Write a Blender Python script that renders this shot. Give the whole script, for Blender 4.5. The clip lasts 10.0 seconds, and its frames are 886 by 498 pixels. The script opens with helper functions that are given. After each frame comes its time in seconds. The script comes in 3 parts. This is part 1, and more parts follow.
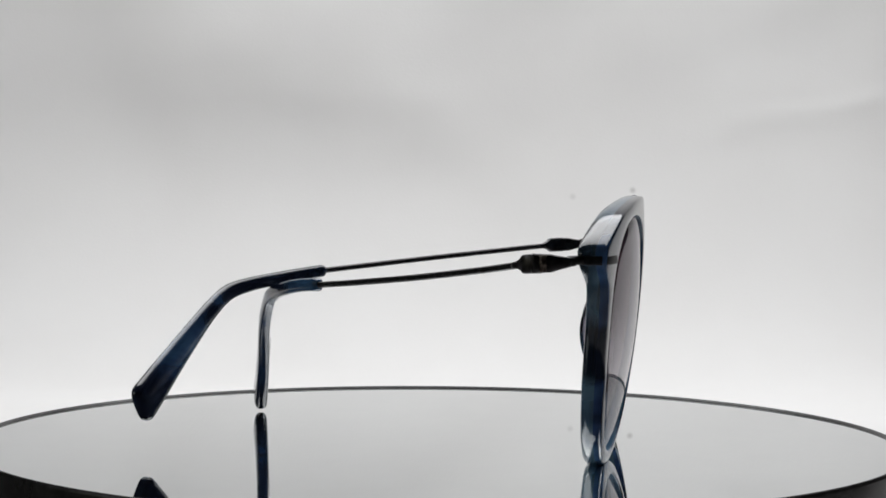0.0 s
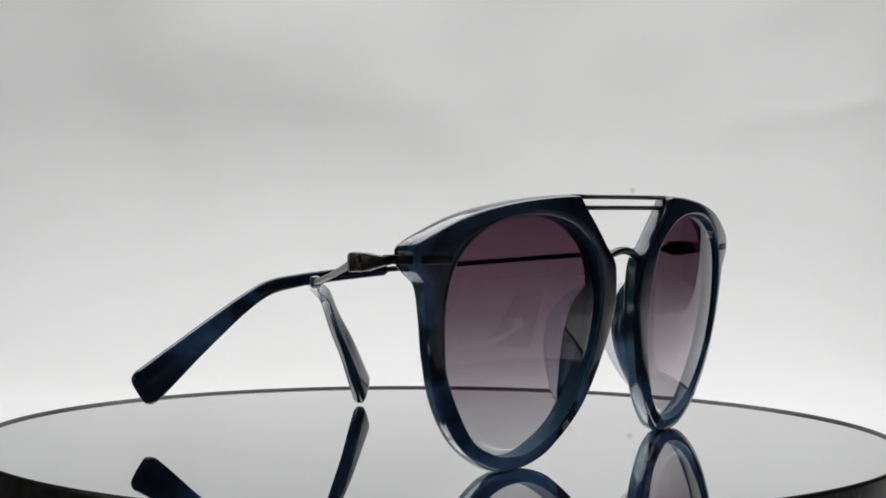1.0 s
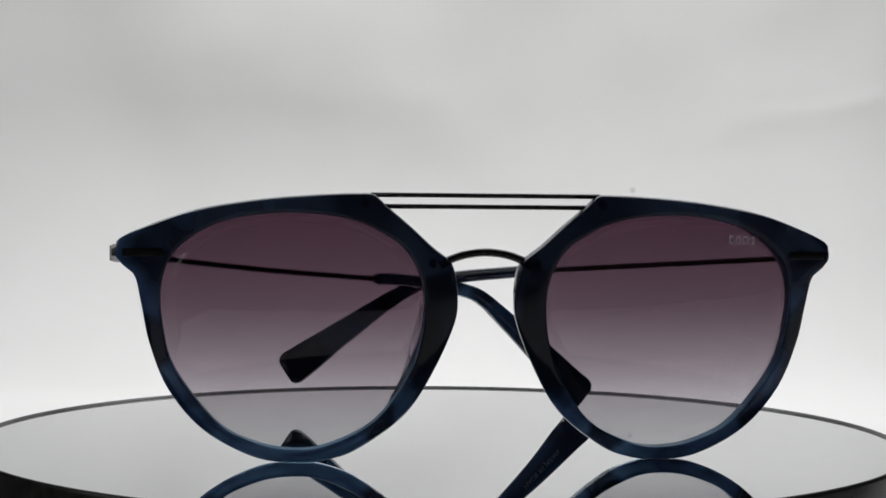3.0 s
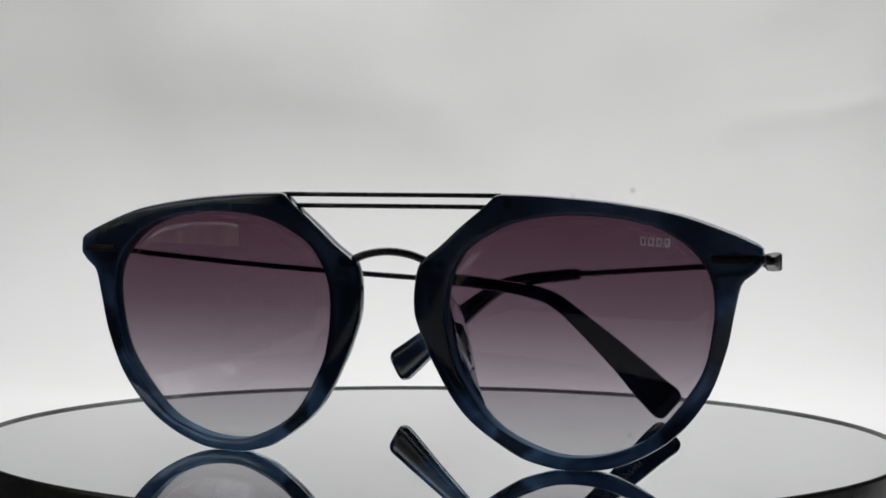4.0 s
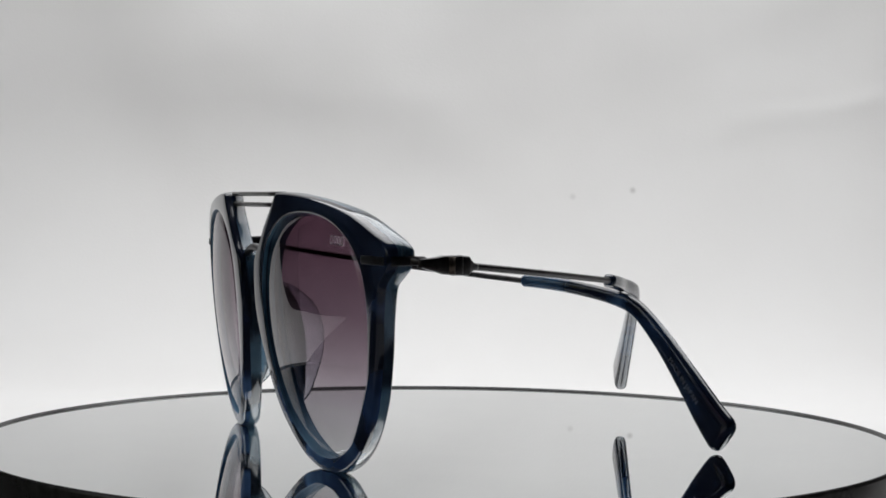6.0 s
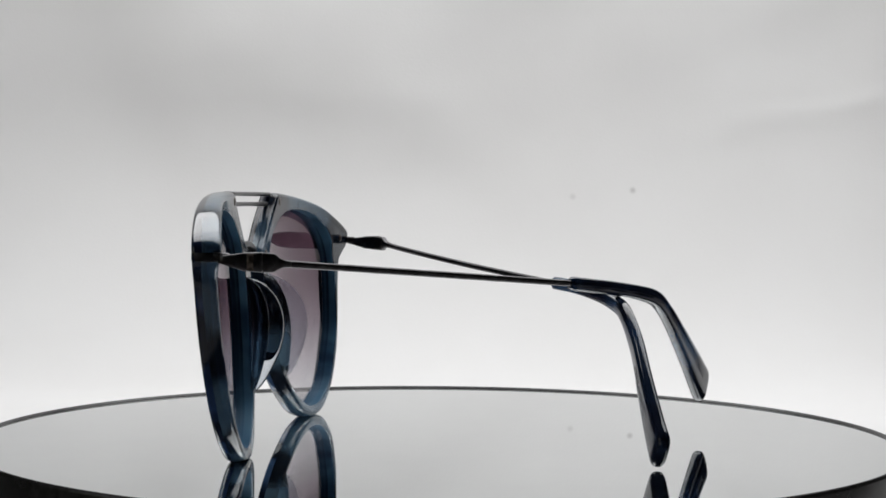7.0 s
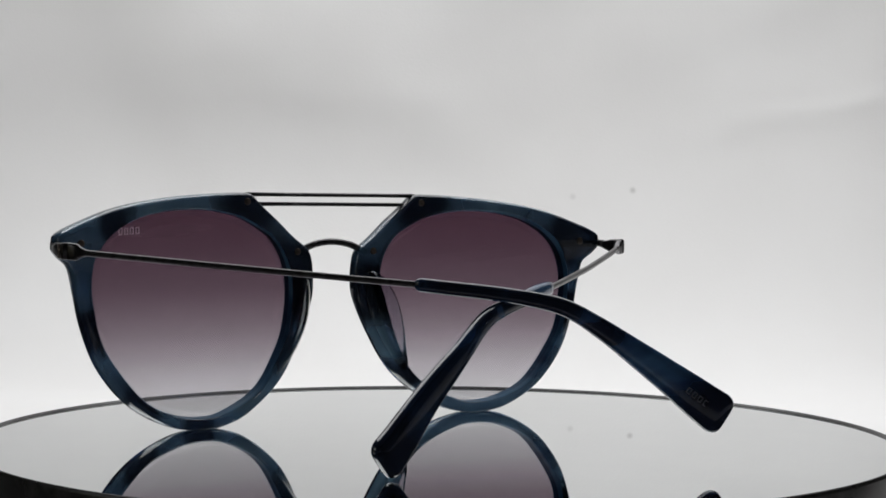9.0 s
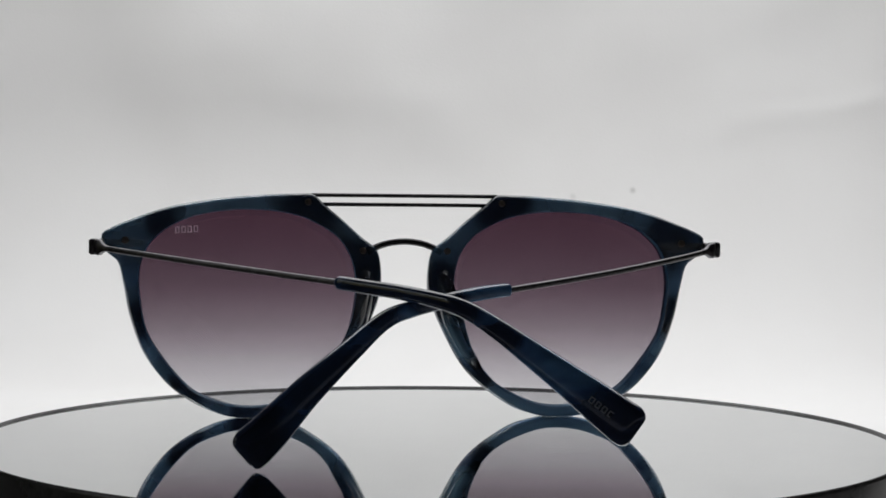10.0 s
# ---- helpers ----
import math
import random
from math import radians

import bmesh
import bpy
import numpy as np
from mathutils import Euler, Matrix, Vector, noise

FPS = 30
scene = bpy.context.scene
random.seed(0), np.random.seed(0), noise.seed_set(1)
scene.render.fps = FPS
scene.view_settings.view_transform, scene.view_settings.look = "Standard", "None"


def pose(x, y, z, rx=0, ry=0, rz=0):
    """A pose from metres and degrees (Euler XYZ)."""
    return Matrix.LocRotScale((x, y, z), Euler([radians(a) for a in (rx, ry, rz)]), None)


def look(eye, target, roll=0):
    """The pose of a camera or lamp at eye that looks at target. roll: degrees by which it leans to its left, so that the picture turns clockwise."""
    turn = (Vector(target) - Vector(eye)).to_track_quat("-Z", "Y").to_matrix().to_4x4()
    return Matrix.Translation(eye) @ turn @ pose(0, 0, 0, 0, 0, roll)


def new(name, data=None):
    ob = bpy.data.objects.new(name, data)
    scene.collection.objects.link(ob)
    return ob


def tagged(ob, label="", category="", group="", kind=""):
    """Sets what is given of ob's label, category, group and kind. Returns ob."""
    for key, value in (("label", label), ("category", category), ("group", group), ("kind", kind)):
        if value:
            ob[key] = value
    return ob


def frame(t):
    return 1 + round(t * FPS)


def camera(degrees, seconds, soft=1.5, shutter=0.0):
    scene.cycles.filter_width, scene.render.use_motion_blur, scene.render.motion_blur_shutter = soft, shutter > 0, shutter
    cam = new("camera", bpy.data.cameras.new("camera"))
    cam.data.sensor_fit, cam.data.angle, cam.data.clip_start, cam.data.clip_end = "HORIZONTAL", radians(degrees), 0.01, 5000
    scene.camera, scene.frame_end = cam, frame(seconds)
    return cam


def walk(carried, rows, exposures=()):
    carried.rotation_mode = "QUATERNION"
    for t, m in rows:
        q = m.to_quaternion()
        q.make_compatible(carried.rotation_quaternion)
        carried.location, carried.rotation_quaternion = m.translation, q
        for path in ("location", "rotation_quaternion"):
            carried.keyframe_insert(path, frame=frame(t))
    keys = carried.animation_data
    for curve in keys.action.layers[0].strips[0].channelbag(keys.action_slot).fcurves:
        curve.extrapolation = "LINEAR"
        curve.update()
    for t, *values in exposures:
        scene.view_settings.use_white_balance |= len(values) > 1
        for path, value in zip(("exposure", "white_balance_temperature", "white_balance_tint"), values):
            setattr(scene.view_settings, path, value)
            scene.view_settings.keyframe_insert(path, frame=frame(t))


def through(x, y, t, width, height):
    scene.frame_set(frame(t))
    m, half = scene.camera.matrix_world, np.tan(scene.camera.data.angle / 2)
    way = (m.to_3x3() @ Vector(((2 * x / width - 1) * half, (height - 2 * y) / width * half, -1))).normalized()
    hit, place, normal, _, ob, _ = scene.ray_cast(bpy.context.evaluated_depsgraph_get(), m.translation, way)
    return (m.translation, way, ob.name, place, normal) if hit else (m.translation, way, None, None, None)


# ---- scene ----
# The camera stands still, a forearm's length from the turntable, just above its mirror.
cam = camera(28.17, 10.0, soft=1.65)
EYE = (0.0, -0.38550, 0.05184)
AIM = (0.00194, 0.61450, 0.05184 - 0.027902)
walk(cam, [(0.0, look(EYE, AIM, 0.526)), (10.0, look(EYE, AIM, 0.526))])

# ---- light ----
scene.view_settings.exposure = 0.0
world = bpy.data.worlds.new("world")
scene.world = world
world.use_nodes = True
wn = world.node_tree.nodes
sky = wn.new("ShaderNodeTexSky")
sky.sky_type = "NISHITA"
sky.sun_disc = False
sky.sun_elevation, sky.sun_rotation = radians(40), radians(200)
world.node_tree.links.new(sky.outputs[0], wn["Background"].inputs[0])
wn["Background"].inputs[1].default_value = 0.12


def area_lamp(name, eye, target, sx, sy, watts, colour):
    data = bpy.data.lights.new(name, "AREA")
    data.shape, data.size, data.size_y, data.energy, data.color = "RECTANGLE", sx, sy, watts, colour
    ob = new(name, data)
    ob.matrix_world = look(eye, target)
    return ob


area_lamp("overhead_lamp", (0.03, 0.24, 0.42), (0.03, 0.06, 0.0), 0.72, 0.36, 3.24, (0.985, 0.99, 1.0))

# ---- materials ----


def shader(name):
    mat = bpy.data.materials.new(name)
    mat.use_nodes = True
    nt = mat.node_tree
    return mat, nt, nt.nodes["Principled BSDF"]


def node(nt, kind, **values):
    n = nt.nodes.new(kind)
    for key, value in values.items():
        n.inputs[key].default_value = value
    return n


def ramp(nt, source, stops):
    r = nt.nodes.new("ShaderNodeValToRGB")
    nt.links.new(source, r.inputs[0])
    els = r.color_ramp.elements
    while len(els) < len(stops):
        els.new(0.5)
    for el, (pos, col) in zip(els, stops):
        el.position, el.color = pos, (*col, 1)
    return r.outputs[0]


def coords(nt, scale=(1, 1, 1), turn=(0, 0, 0)):
    c = nt.nodes.new("ShaderNodeTexCoord")
    m = nt.nodes.new("ShaderNodeMapping")
    m.inputs["Scale"].default_value = scale
    m.inputs["Rotation"].default_value = [radians(a) for a in turn]
    nt.links.new(c.outputs["Object"], m.inputs[0])
    return m.outputs[0]


def bump(nt, bsdf, height, strength, distance):
    b = node(nt, "ShaderNodeBump", Strength=strength, Distance=distance)
    nt.links.new(height, b.inputs["Height"])
    nt.links.new(b.outputs[0], bsdf.inputs["Normal"])


def dust(nt, col):
    """A few pale specks of dust, a tenth of a millimetre across."""
    v = node(nt, "ShaderNodeTexVoronoi", Scale=210.0)
    nt.links.new(coords(nt), v.inputs["Vector"])
    m = node(nt, "ShaderNodeMapRange")
    m.inputs["From Min"].default_value, m.inputs["From Max"].default_value = 0.022, 0.034
    m.inputs["To Min"].default_value, m.inputs["To Max"].default_value = 0.7, 0.0
    nt.links.new(v.outputs["Distance"], m.inputs["Value"])
    pick = nt.nodes.new("ShaderNodeMath")
    pick.operation, pick.inputs[1].default_value = "GREATER_THAN", 0.6
    nt.links.new(v.outputs["Color"], pick.inputs[0])
    f = nt.nodes.new("ShaderNodeMath")
    f.operation = "MULTIPLY"
    nt.links.new(m.outputs[0], f.inputs[0])
    nt.links.new(pick.outputs[0], f.inputs[1])
    mix = nt.nodes.new("ShaderNodeMix")
    mix.data_type = "RGBA"
    nt.links.new(f.outputs[0], mix.inputs[0])
    nt.links.new(col, mix.inputs[6])
    mix.inputs[7].default_value = (0.6, 0.6, 0.62, 1)
    return mix.outputs[2]


def acetate(name, scale, seed, stops, through=0.25, rough=0.1, ior=1.42):
    """Marbled cellulose acetate, polished: dark navy clouds in a clear steel blue."""
    mat, nt, b = shader(name)
    at = coords(nt, scale, (0, 25, 0))
    n = node(nt, "ShaderNodeTexNoise", Scale=1.0, Detail=3.0, Roughness=0.5, Distortion=0.8)
    n.noise_dimensions = "4D"
    n.inputs["W"].default_value = seed
    nt.links.new(at, n.inputs["Vector"])
    nt.links.new(dust(nt, ramp(nt, n.outputs[0], stops)), b.inputs["Base Color"])
    b.inputs["Roughness"].default_value = rough
    b.inputs["IOR"].default_value = ior
    b.inputs["Transmission Weight"].default_value = through
    fine = node(nt, "ShaderNodeTexNoise", Scale=900.0, Detail=2.0)
    nt.links.new(coords(nt), fine.inputs["Vector"])
    bump(nt, b, fine.outputs[0], 0.04, 0.0001)
    return mat


ACETATE = acetate("navy_acetate", (36, 36, 50), 3.1,
                  [(0.34, (0.014, 0.022, 0.050)), (0.50, (0.034, 0.068, 0.165)), (0.66, (0.095, 0.195, 0.40))], 0.2)
BACK_ACETATE = acetate("blue_acetate", (36, 36, 50), 3.1,
                       [(0.30, (0.036, 0.075, 0.155)), (0.45, (0.118, 0.225, 0.350)), (0.62, (0.25, 0.42, 0.56))], 0.6, 0.12)
# wall round the lens: a copy darkened and dulled to hold off lamp reflections
EDGE_ACETATE = acetate("dimmed_edge_acetate", (36, 36, 50), 3.1,
                       [(0.30, (0.012, 0.030, 0.070)), (0.45, (0.030, 0.080, 0.150)), (0.62, (0.08, 0.19, 0.30))], 0.15, 0.3, 1.12)


def clouds(mat, spots):
    """Soft near-black clouds in the marbling, at places of their own (mm across, mm up, radius in mm)."""
    nt = mat.node_tree
    b = nt.nodes["Principled BSDF"]
    col = b.inputs["Base Color"].links[0].from_socket
    n = node(nt, "ShaderNodeTexNoise", Scale=140.0, Detail=2.0)
    nt.links.new(coords(nt), n.inputs["Vector"])
    shift = nt.nodes.new("ShaderNodeVectorMath")
    shift.operation = "MULTIPLY_ADD"
    nt.links.new(n.outputs["Color"], shift.inputs[0])
    shift.inputs[1].default_value = (0.009, 0.0, 0.009)
    nt.links.new(coords(nt, (1, 0, 1)), shift.inputs[2])
    for u, z, r in spots:
        d = nt.nodes.new("ShaderNodeVectorMath")
        d.operation = "DISTANCE"
        nt.links.new(shift.outputs[0], d.inputs[0])
        d.inputs[1].default_value = (u * 0.001 + 0.0045, 0, z * 0.001 + 0.0045)
        m = node(nt, "ShaderNodeMapRange")
        m.interpolation_type = "SMOOTHSTEP"
        m.inputs["From Min"].default_value, m.inputs["From Max"].default_value = 0.0006 * r, 0.0013 * r
        m.inputs["To Min"].default_value, m.inputs["To Max"].default_value = 0.95, 0.0
        nt.links.new(d.outputs["Value"], m.inputs["Value"])
        mix = nt.nodes.new("ShaderNodeMix")
        mix.data_type = "RGBA"
        nt.links.new(m.outputs[0], mix.inputs[0])
        nt.links.new(col, mix.inputs[6])
        mix.inputs[7].default_value = (0.011, 0.015, 0.032, 1)
        col = mix.outputs[2]
    nt.links.new(col, b.inputs["Base Color"])


clouds(BACK_ACETATE, [(-64, 42, 8.5), (-23, 50, 8), (-9, 30, 8), (-65, 25, 5), (-18, 10, 5), (57, 46, 5), (22, 50, 10), (12, 35, 9),
                      (9, 27, 5), (65, 23, 6), (52, 6, 6), (38, 1, 4)])
clouds(ACETATE, [(-50, 52, 11), (-32, 51, 11), (-18, 50, 10), (-9, 40, 10), (-8, 30, 10), (-12, 20, 8), (-62, 41, 8), (-64, 24, 5), (-20, 8, 4),
                 (52, 52, 10), (34, 51, 12), (18, 50, 10), (9, 40, 10), (8, 30, 11), (11, 20, 8), (64, 42, 9), (66, 26, 5), (57, 9, 4), (24, 4, 4)])
SLEEVE = acetate("dark_blue_acetate", (40, 40, 90), 7.7,
                 [(0.36, (0.012, 0.024, 0.055)), (0.52, (0.022, 0.050, 0.118)), (0.68, (0.054, 0.125, 0.24))], 0.3, 0.09, 1.46)
clouds(SLEEVE, [(-32, 10, 7), (36, 5, 8), (0, 32, 6), (12, 34.5, 7), (-10, 26, 4)])


def gunmetal(name="gunmetal", dark=(0.040, 0.038, 0.040), light=(0.075, 0.072, 0.076), rough=0.32):
    mat, nt, b = shader(name)
    n = node(nt, "ShaderNodeTexNoise", Scale=700.0, Detail=3.0)
    nt.links.new(coords(nt), n.inputs["Vector"])
    nt.links.new(ramp(nt, n.outputs[0], [(0.3, dark), (0.7, light)]),
                 b.inputs["Base Color"])
    b.inputs["Metallic"].default_value = 1.0
    b.inputs["Roughness"].default_value = rough
    bump(nt, b, n.outputs[0], 0.08, 0.0001)
    return mat


def rivet_metal():
    mat, nt, b = shader("rivet_metal")
    n = node(nt, "ShaderNodeTexNoise", Scale=1500.0, Detail=2.0)
    nt.links.new(coords(nt), n.inputs["Vector"])
    nt.links.new(ramp(nt, n.outputs[0], [(0.3, (0.06, 0.05, 0.043)), (0.7, (0.14, 0.115, 0.10))]), b.inputs["Base Color"])
    b.inputs["Metallic"].default_value, b.inputs["Roughness"].default_value = 1.0, 0.4
    return mat


def tinted_lens():
    """Violet-grey gradient lens: each of its two faces takes half of the tint; dark above, pale below."""
    mat, nt, b = shader("gradient_lens")
    nt.nodes.remove(b)
    c = nt.nodes.new("ShaderNodeTexCoord")
    sep = nt.nodes.new("ShaderNodeSeparateXYZ")
    nt.links.new(c.outputs["Object"], sep.inputs[0])
    m = node(nt, "ShaderNodeMapRange")
    m.inputs["From Min"].default_value, m.inputs["From Max"].default_value = 0.002, 0.050
    nt.links.new(sep.outputs["Z"], m.inputs["Value"])
    tint = ramp(nt, m.outputs[0], [(0.0, (0.79, 0.79, 0.80)), (0.2, (0.67, 0.65, 0.675)), (0.4, (0.485, 0.438, 0.473)),
                                   (0.6, (0.350, 0.286, 0.326)), (0.8, (0.298, 0.224, 0.265)), (1.0, (0.268, 0.185, 0.228))])
    def calc(kind, a, b=0.0):
        n = nt.nodes.new("ShaderNodeMath")
        n.operation = kind
        for k, value in enumerate((a, b)):
            if isinstance(value, float):
                n.inputs[k].default_value = value
            else:
                nt.links.new(value, n.inputs[k])
        return n.outputs[0]

    # the maker's mark is left untinted: four outlined blocks in a row
    w, h, line = MARK_WIDE, MARK_HIGH, MARK_LINE
    along_x = calc("SUBTRACT", sep.outputs["X"], MARK_U)
    up_z = calc("ABSOLUTE", calc("ADD", calc("SUBTRACT", sep.outputs["Z"], MARK_Z), calc("MULTIPLY", along_x, 0.06)))
    run = calc("ADD", along_x, 0.5 * w)
    cell = calc("ABSOLUTE", calc("SUBTRACT", calc("FLOORED_MODULO", run, 0.27 * w), 0.095 * w))
    near_face = calc("LESS_THAN", calc("SUBTRACT", sep.outputs["Y"], calc("MULTIPLY", along_x, 0.15)), MARK_Y + 0.0009)
    row = calc("MULTIPLY", near_face, calc("LESS_THAN", calc("ABSOLUTE", along_x), 0.5 * w))
    outer = calc("MULTIPLY", calc("LESS_THAN", cell, 0.095 * w), calc("LESS_THAN", up_z, 0.5 * h))
    hollow = calc("MULTIPLY", calc("LESS_THAN", cell, 0.095 * w - line), calc("LESS_THAN", up_z, 0.5 * h - line))
    stroke = calc("MULTIPLY", row, calc("SUBTRACT", outer, hollow))
    free = nt.nodes.new("ShaderNodeMix")
    free.data_type = "RGBA"
    nt.links.new(stroke, free.inputs[0])
    nt.links.new(tint, free.inputs[6])
    free.inputs[7].default_value = (0.95, 0.94, 0.95, 1)
    clear = nt.nodes.new("ShaderNodeBsdfTransparent")
    nt.links.new(free.outputs[2], clear.inputs[0])
    gloss = node(nt, "ShaderNodeBsdfGlossy", Roughness=0.0)
    gloss.inputs["Color"].default_value = (0.95, 0.93, 0.95, 1)
    lw = node(nt, "ShaderNodeLayerWeight", Blend=0.5)
    p5 = nt.nodes.new("ShaderNodeMath")
    p5.operation, p5.inputs[1].default_value = "POWER", 5.0
    nt.links.new(lw.outputs["Facing"], p5.inputs[0])
    fres = nt.nodes.new("ShaderNodeMath")
    fres.operation, fres.inputs[1].default_value, fres.inputs[2].default_value = "MULTIPLY_ADD", 0.75, 0.030
    nt.links.new(p5.outputs[0], fres.inputs[0])
    mix = nt.nodes.new("ShaderNodeMixShader")
    nt.links.new(fres.outputs[0], mix.inputs[0])
    nt.links.new(clear.outputs[0], mix.inputs[1])
    nt.links.new(gloss.outputs[0], mix.inputs[2])
    nt.links.new(mix.outputs[0], nt.nodes["Material Output"].inputs[0])
    return mat


def clear_acetate():
    mat, nt, b = shader("clear_acetate")
    b.inputs["Base Color"].default_value = (0.68, 0.71, 0.76, 1)
    b.inputs["Transmission Weight"].default_value = 1.0
    b.inputs["IOR"].default_value = 1.14
    b.inputs["Roughness"].default_value = 0.02
    n = node(nt, "ShaderNodeTexNoise", Scale=500.0)
    nt.links.new(coords(nt), n.inputs["Vector"])
    bump(nt, b, n.outputs[0], 0.03, 0.0001)
    return mat


def mirror_glass():
    mat, nt, b = shader("mirror_glass")
    n = node(nt, "ShaderNodeTexNoise", Scale=60.0, Detail=6.0, Roughness=0.7)
    nt.links.new(coords(nt), n.inputs["Vector"])
    nt.links.new(ramp(nt, n.outputs[0], [(0.35, (0.795, 0.815, 0.82)), (0.7, (0.825, 0.845, 0.845))]), b.inputs["Base Color"])
    b.inputs["Metallic"].default_value, b.inputs["Roughness"].default_value = 1.0, 0.0
    return mat


def black_plastic():
    mat, nt, b = shader("black_plastic")
    n = node(nt, "ShaderNodeTexNoise", Scale=400.0, Detail=4.0)
    nt.links.new(coords(nt), n.inputs["Vector"])
    nt.links.new(ramp(nt, n.outputs[0], [(0.3, (0.018, 0.018, 0.018)), (0.75, (0.034, 0.034, 0.033))]), b.inputs["Base Color"])
    b.inputs["Roughness"].default_value = 0.25
    b.inputs["Specular IOR Level"].default_value = 0.26
    bump(nt, b, n.outputs[0], 0.05, 0.0002)
    return mat


def paper():
    """White background paper: faint cloudy unevenness, two small grey smudges."""
    mat, nt, b = shader("white_paper")
    n = node(nt, "ShaderNodeTexNoise", Scale=9.0, Detail=4.0, Roughness=0.55)
    nt.links.new(coords(nt), n.inputs["Vector"])
    col = ramp(nt, n.outputs[0], [(0.3, (0.765, 0.757, 0.75)), (0.7, (0.80, 0.795, 0.79))])
    flat = coords(nt, (1, 0, 1))
    for place, size, depth in SMUDGES:
        d = nt.nodes.new("ShaderNodeVectorMath")
        d.operation = "DISTANCE"
        nt.links.new(flat, d.inputs[0])
        d.inputs[1].default_value = place
        m = node(nt, "ShaderNodeMapRange")
        m.interpolation_type = "SMOOTHSTEP"
        m.inputs["From Min"].default_value, m.inputs["From Max"].default_value = 0.0, size
        m.inputs["To Min"].default_value, m.inputs["To Max"].default_value = depth, 0.0
        nt.links.new(d.outputs["Value"], m.inputs["Value"])
        mix = nt.nodes.new("ShaderNodeMix")
        mix.data_type = "RGBA"
        nt.links.new(m.outputs[0], mix.inputs[0])
        nt.links.new(col, mix.inputs[6])
        mix.inputs[7].default_value = (0.25, 0.24, 0.23, 1)
        col = mix.outputs[2]
    nt.links.new(col, b.inputs["Base Color"])
    b.inputs["Roughness"].default_value = 0.9
    b.inputs["Specular IOR Level"].default_value = 0.2
    fine = node(nt, "ShaderNodeTexNoise", Scale=900.0, Detail=3.0)
    nt.links.new(coords(nt), fine.inputs["Vector"])
    bump(nt, b, fine.outputs[0], 0.15, 0.0003)
    return mat


def plain(name, dark, light, scale, rough, strength=0.1):
    mat, nt, b = shader(name)
    n = node(nt, "ShaderNodeTexNoise", Scale=scale, Detail=6.0, Roughness=0.6)
    nt.links.new(coords(nt), n.inputs["Vector"])
    nt.links.new(ramp(nt, n.outputs[0], [(0.3, dark), (0.7, light)]), b.inputs["Base Color"])
    b.inputs["Roughness"].default_value = rough
    bump(nt, b, n.outputs[0], strength, 0.002)
    return mat


def frosted_print():
    """White print on the lens, thin enough that daylight from behind shows through it."""
    mat, nt, b = shader("silver_print")
    n = node(nt, "ShaderNodeTexNoise", Scale=3000.0, Detail=2.0)
    nt.links.new(coords(nt), n.inputs["Vector"])
    col = ramp(nt, n.outputs[0], [(0.3, (0.80, 0.80, 0.82)), (0.7, (0.88, 0.88, 0.90))])
    glow = nt.nodes.new("ShaderNodeBsdfTranslucent")
    nt.links.new(col, glow.inputs[0])
    nt.links.new(col, b.inputs["Base Color"])
    b.inputs["Roughness"].default_value = 0.4
    mix = nt.nodes.new("ShaderNodeMixShader")
    mix.inputs[0].default_value = 0.7
    nt.links.new(b.outputs[0], mix.inputs[1])
    nt.links.new(glow.outputs[0], mix.inputs[2])
    nt.links.new(mix.outputs[0], nt.nodes["Material Output"].inputs[0])
    return mat


def garden():
    """Brown hedges below, bare trees against a pale sky above, far outside the window."""
    mat, nt, b = shader("garden")
    nt.nodes.remove(b)
    n = node(nt, "ShaderNodeTexNoise", Scale=1.0, Detail=8.0, Roughness=0.75, Distortion=1.2)
    nt.links.new(coords(nt, (1, 1.6, 0.5)), n.inputs["Vector"])
    sky_col = ramp(nt, n.outputs[0], [(0.40, (0.05, 0.055, 0.045)), (0.50, (0.35, 0.37, 0.36)), (0.60, (1.0, 1.05, 1.12))])
    low_col = ramp(nt, n.outputs[0], [(0.40, (0.030, 0.028, 0.016)), (0.52, (0.12, 0.11, 0.055)), (0.62, (0.30, 0.28, 0.20))])
    sep = nt.nodes.new("ShaderNodeSeparateXYZ")
    nt.links.new(coords(nt), sep.inputs[0])
    wave = node(nt, "ShaderNodeMath")
    wave.operation, wave.inputs[1].default_value = "MULTIPLY_ADD", 1.6
    nt.links.new(n.outputs[0], wave.inputs[0])
    nt.links.new(sep.outputs["Z"], wave.inputs[2])
    m = node(nt, "ShaderNodeMapRange")
    m.inputs["From Min"].default_value, m.inputs["From Max"].default_value = 1.9, 2.5
    nt.links.new(wave.outputs[0], m.inputs["Value"])
    mix = nt.nodes.new("ShaderNodeMix")
    mix.data_type = "RGBA"
    nt.links.new(m.outputs[0], mix.inputs[0])
    nt.links.new(low_col, mix.inputs[6])
    nt.links.new(sky_col, mix.inputs[7])
    col = mix.outputs[2]
    em = nt.nodes.new("ShaderNodeEmission")
    nt.links.new(col, em.inputs[0])
    em.inputs[1].default_value = 3.2
    nt.links.new(em.outputs[0], nt.nodes["Material Output"].inputs[0])
    return mat


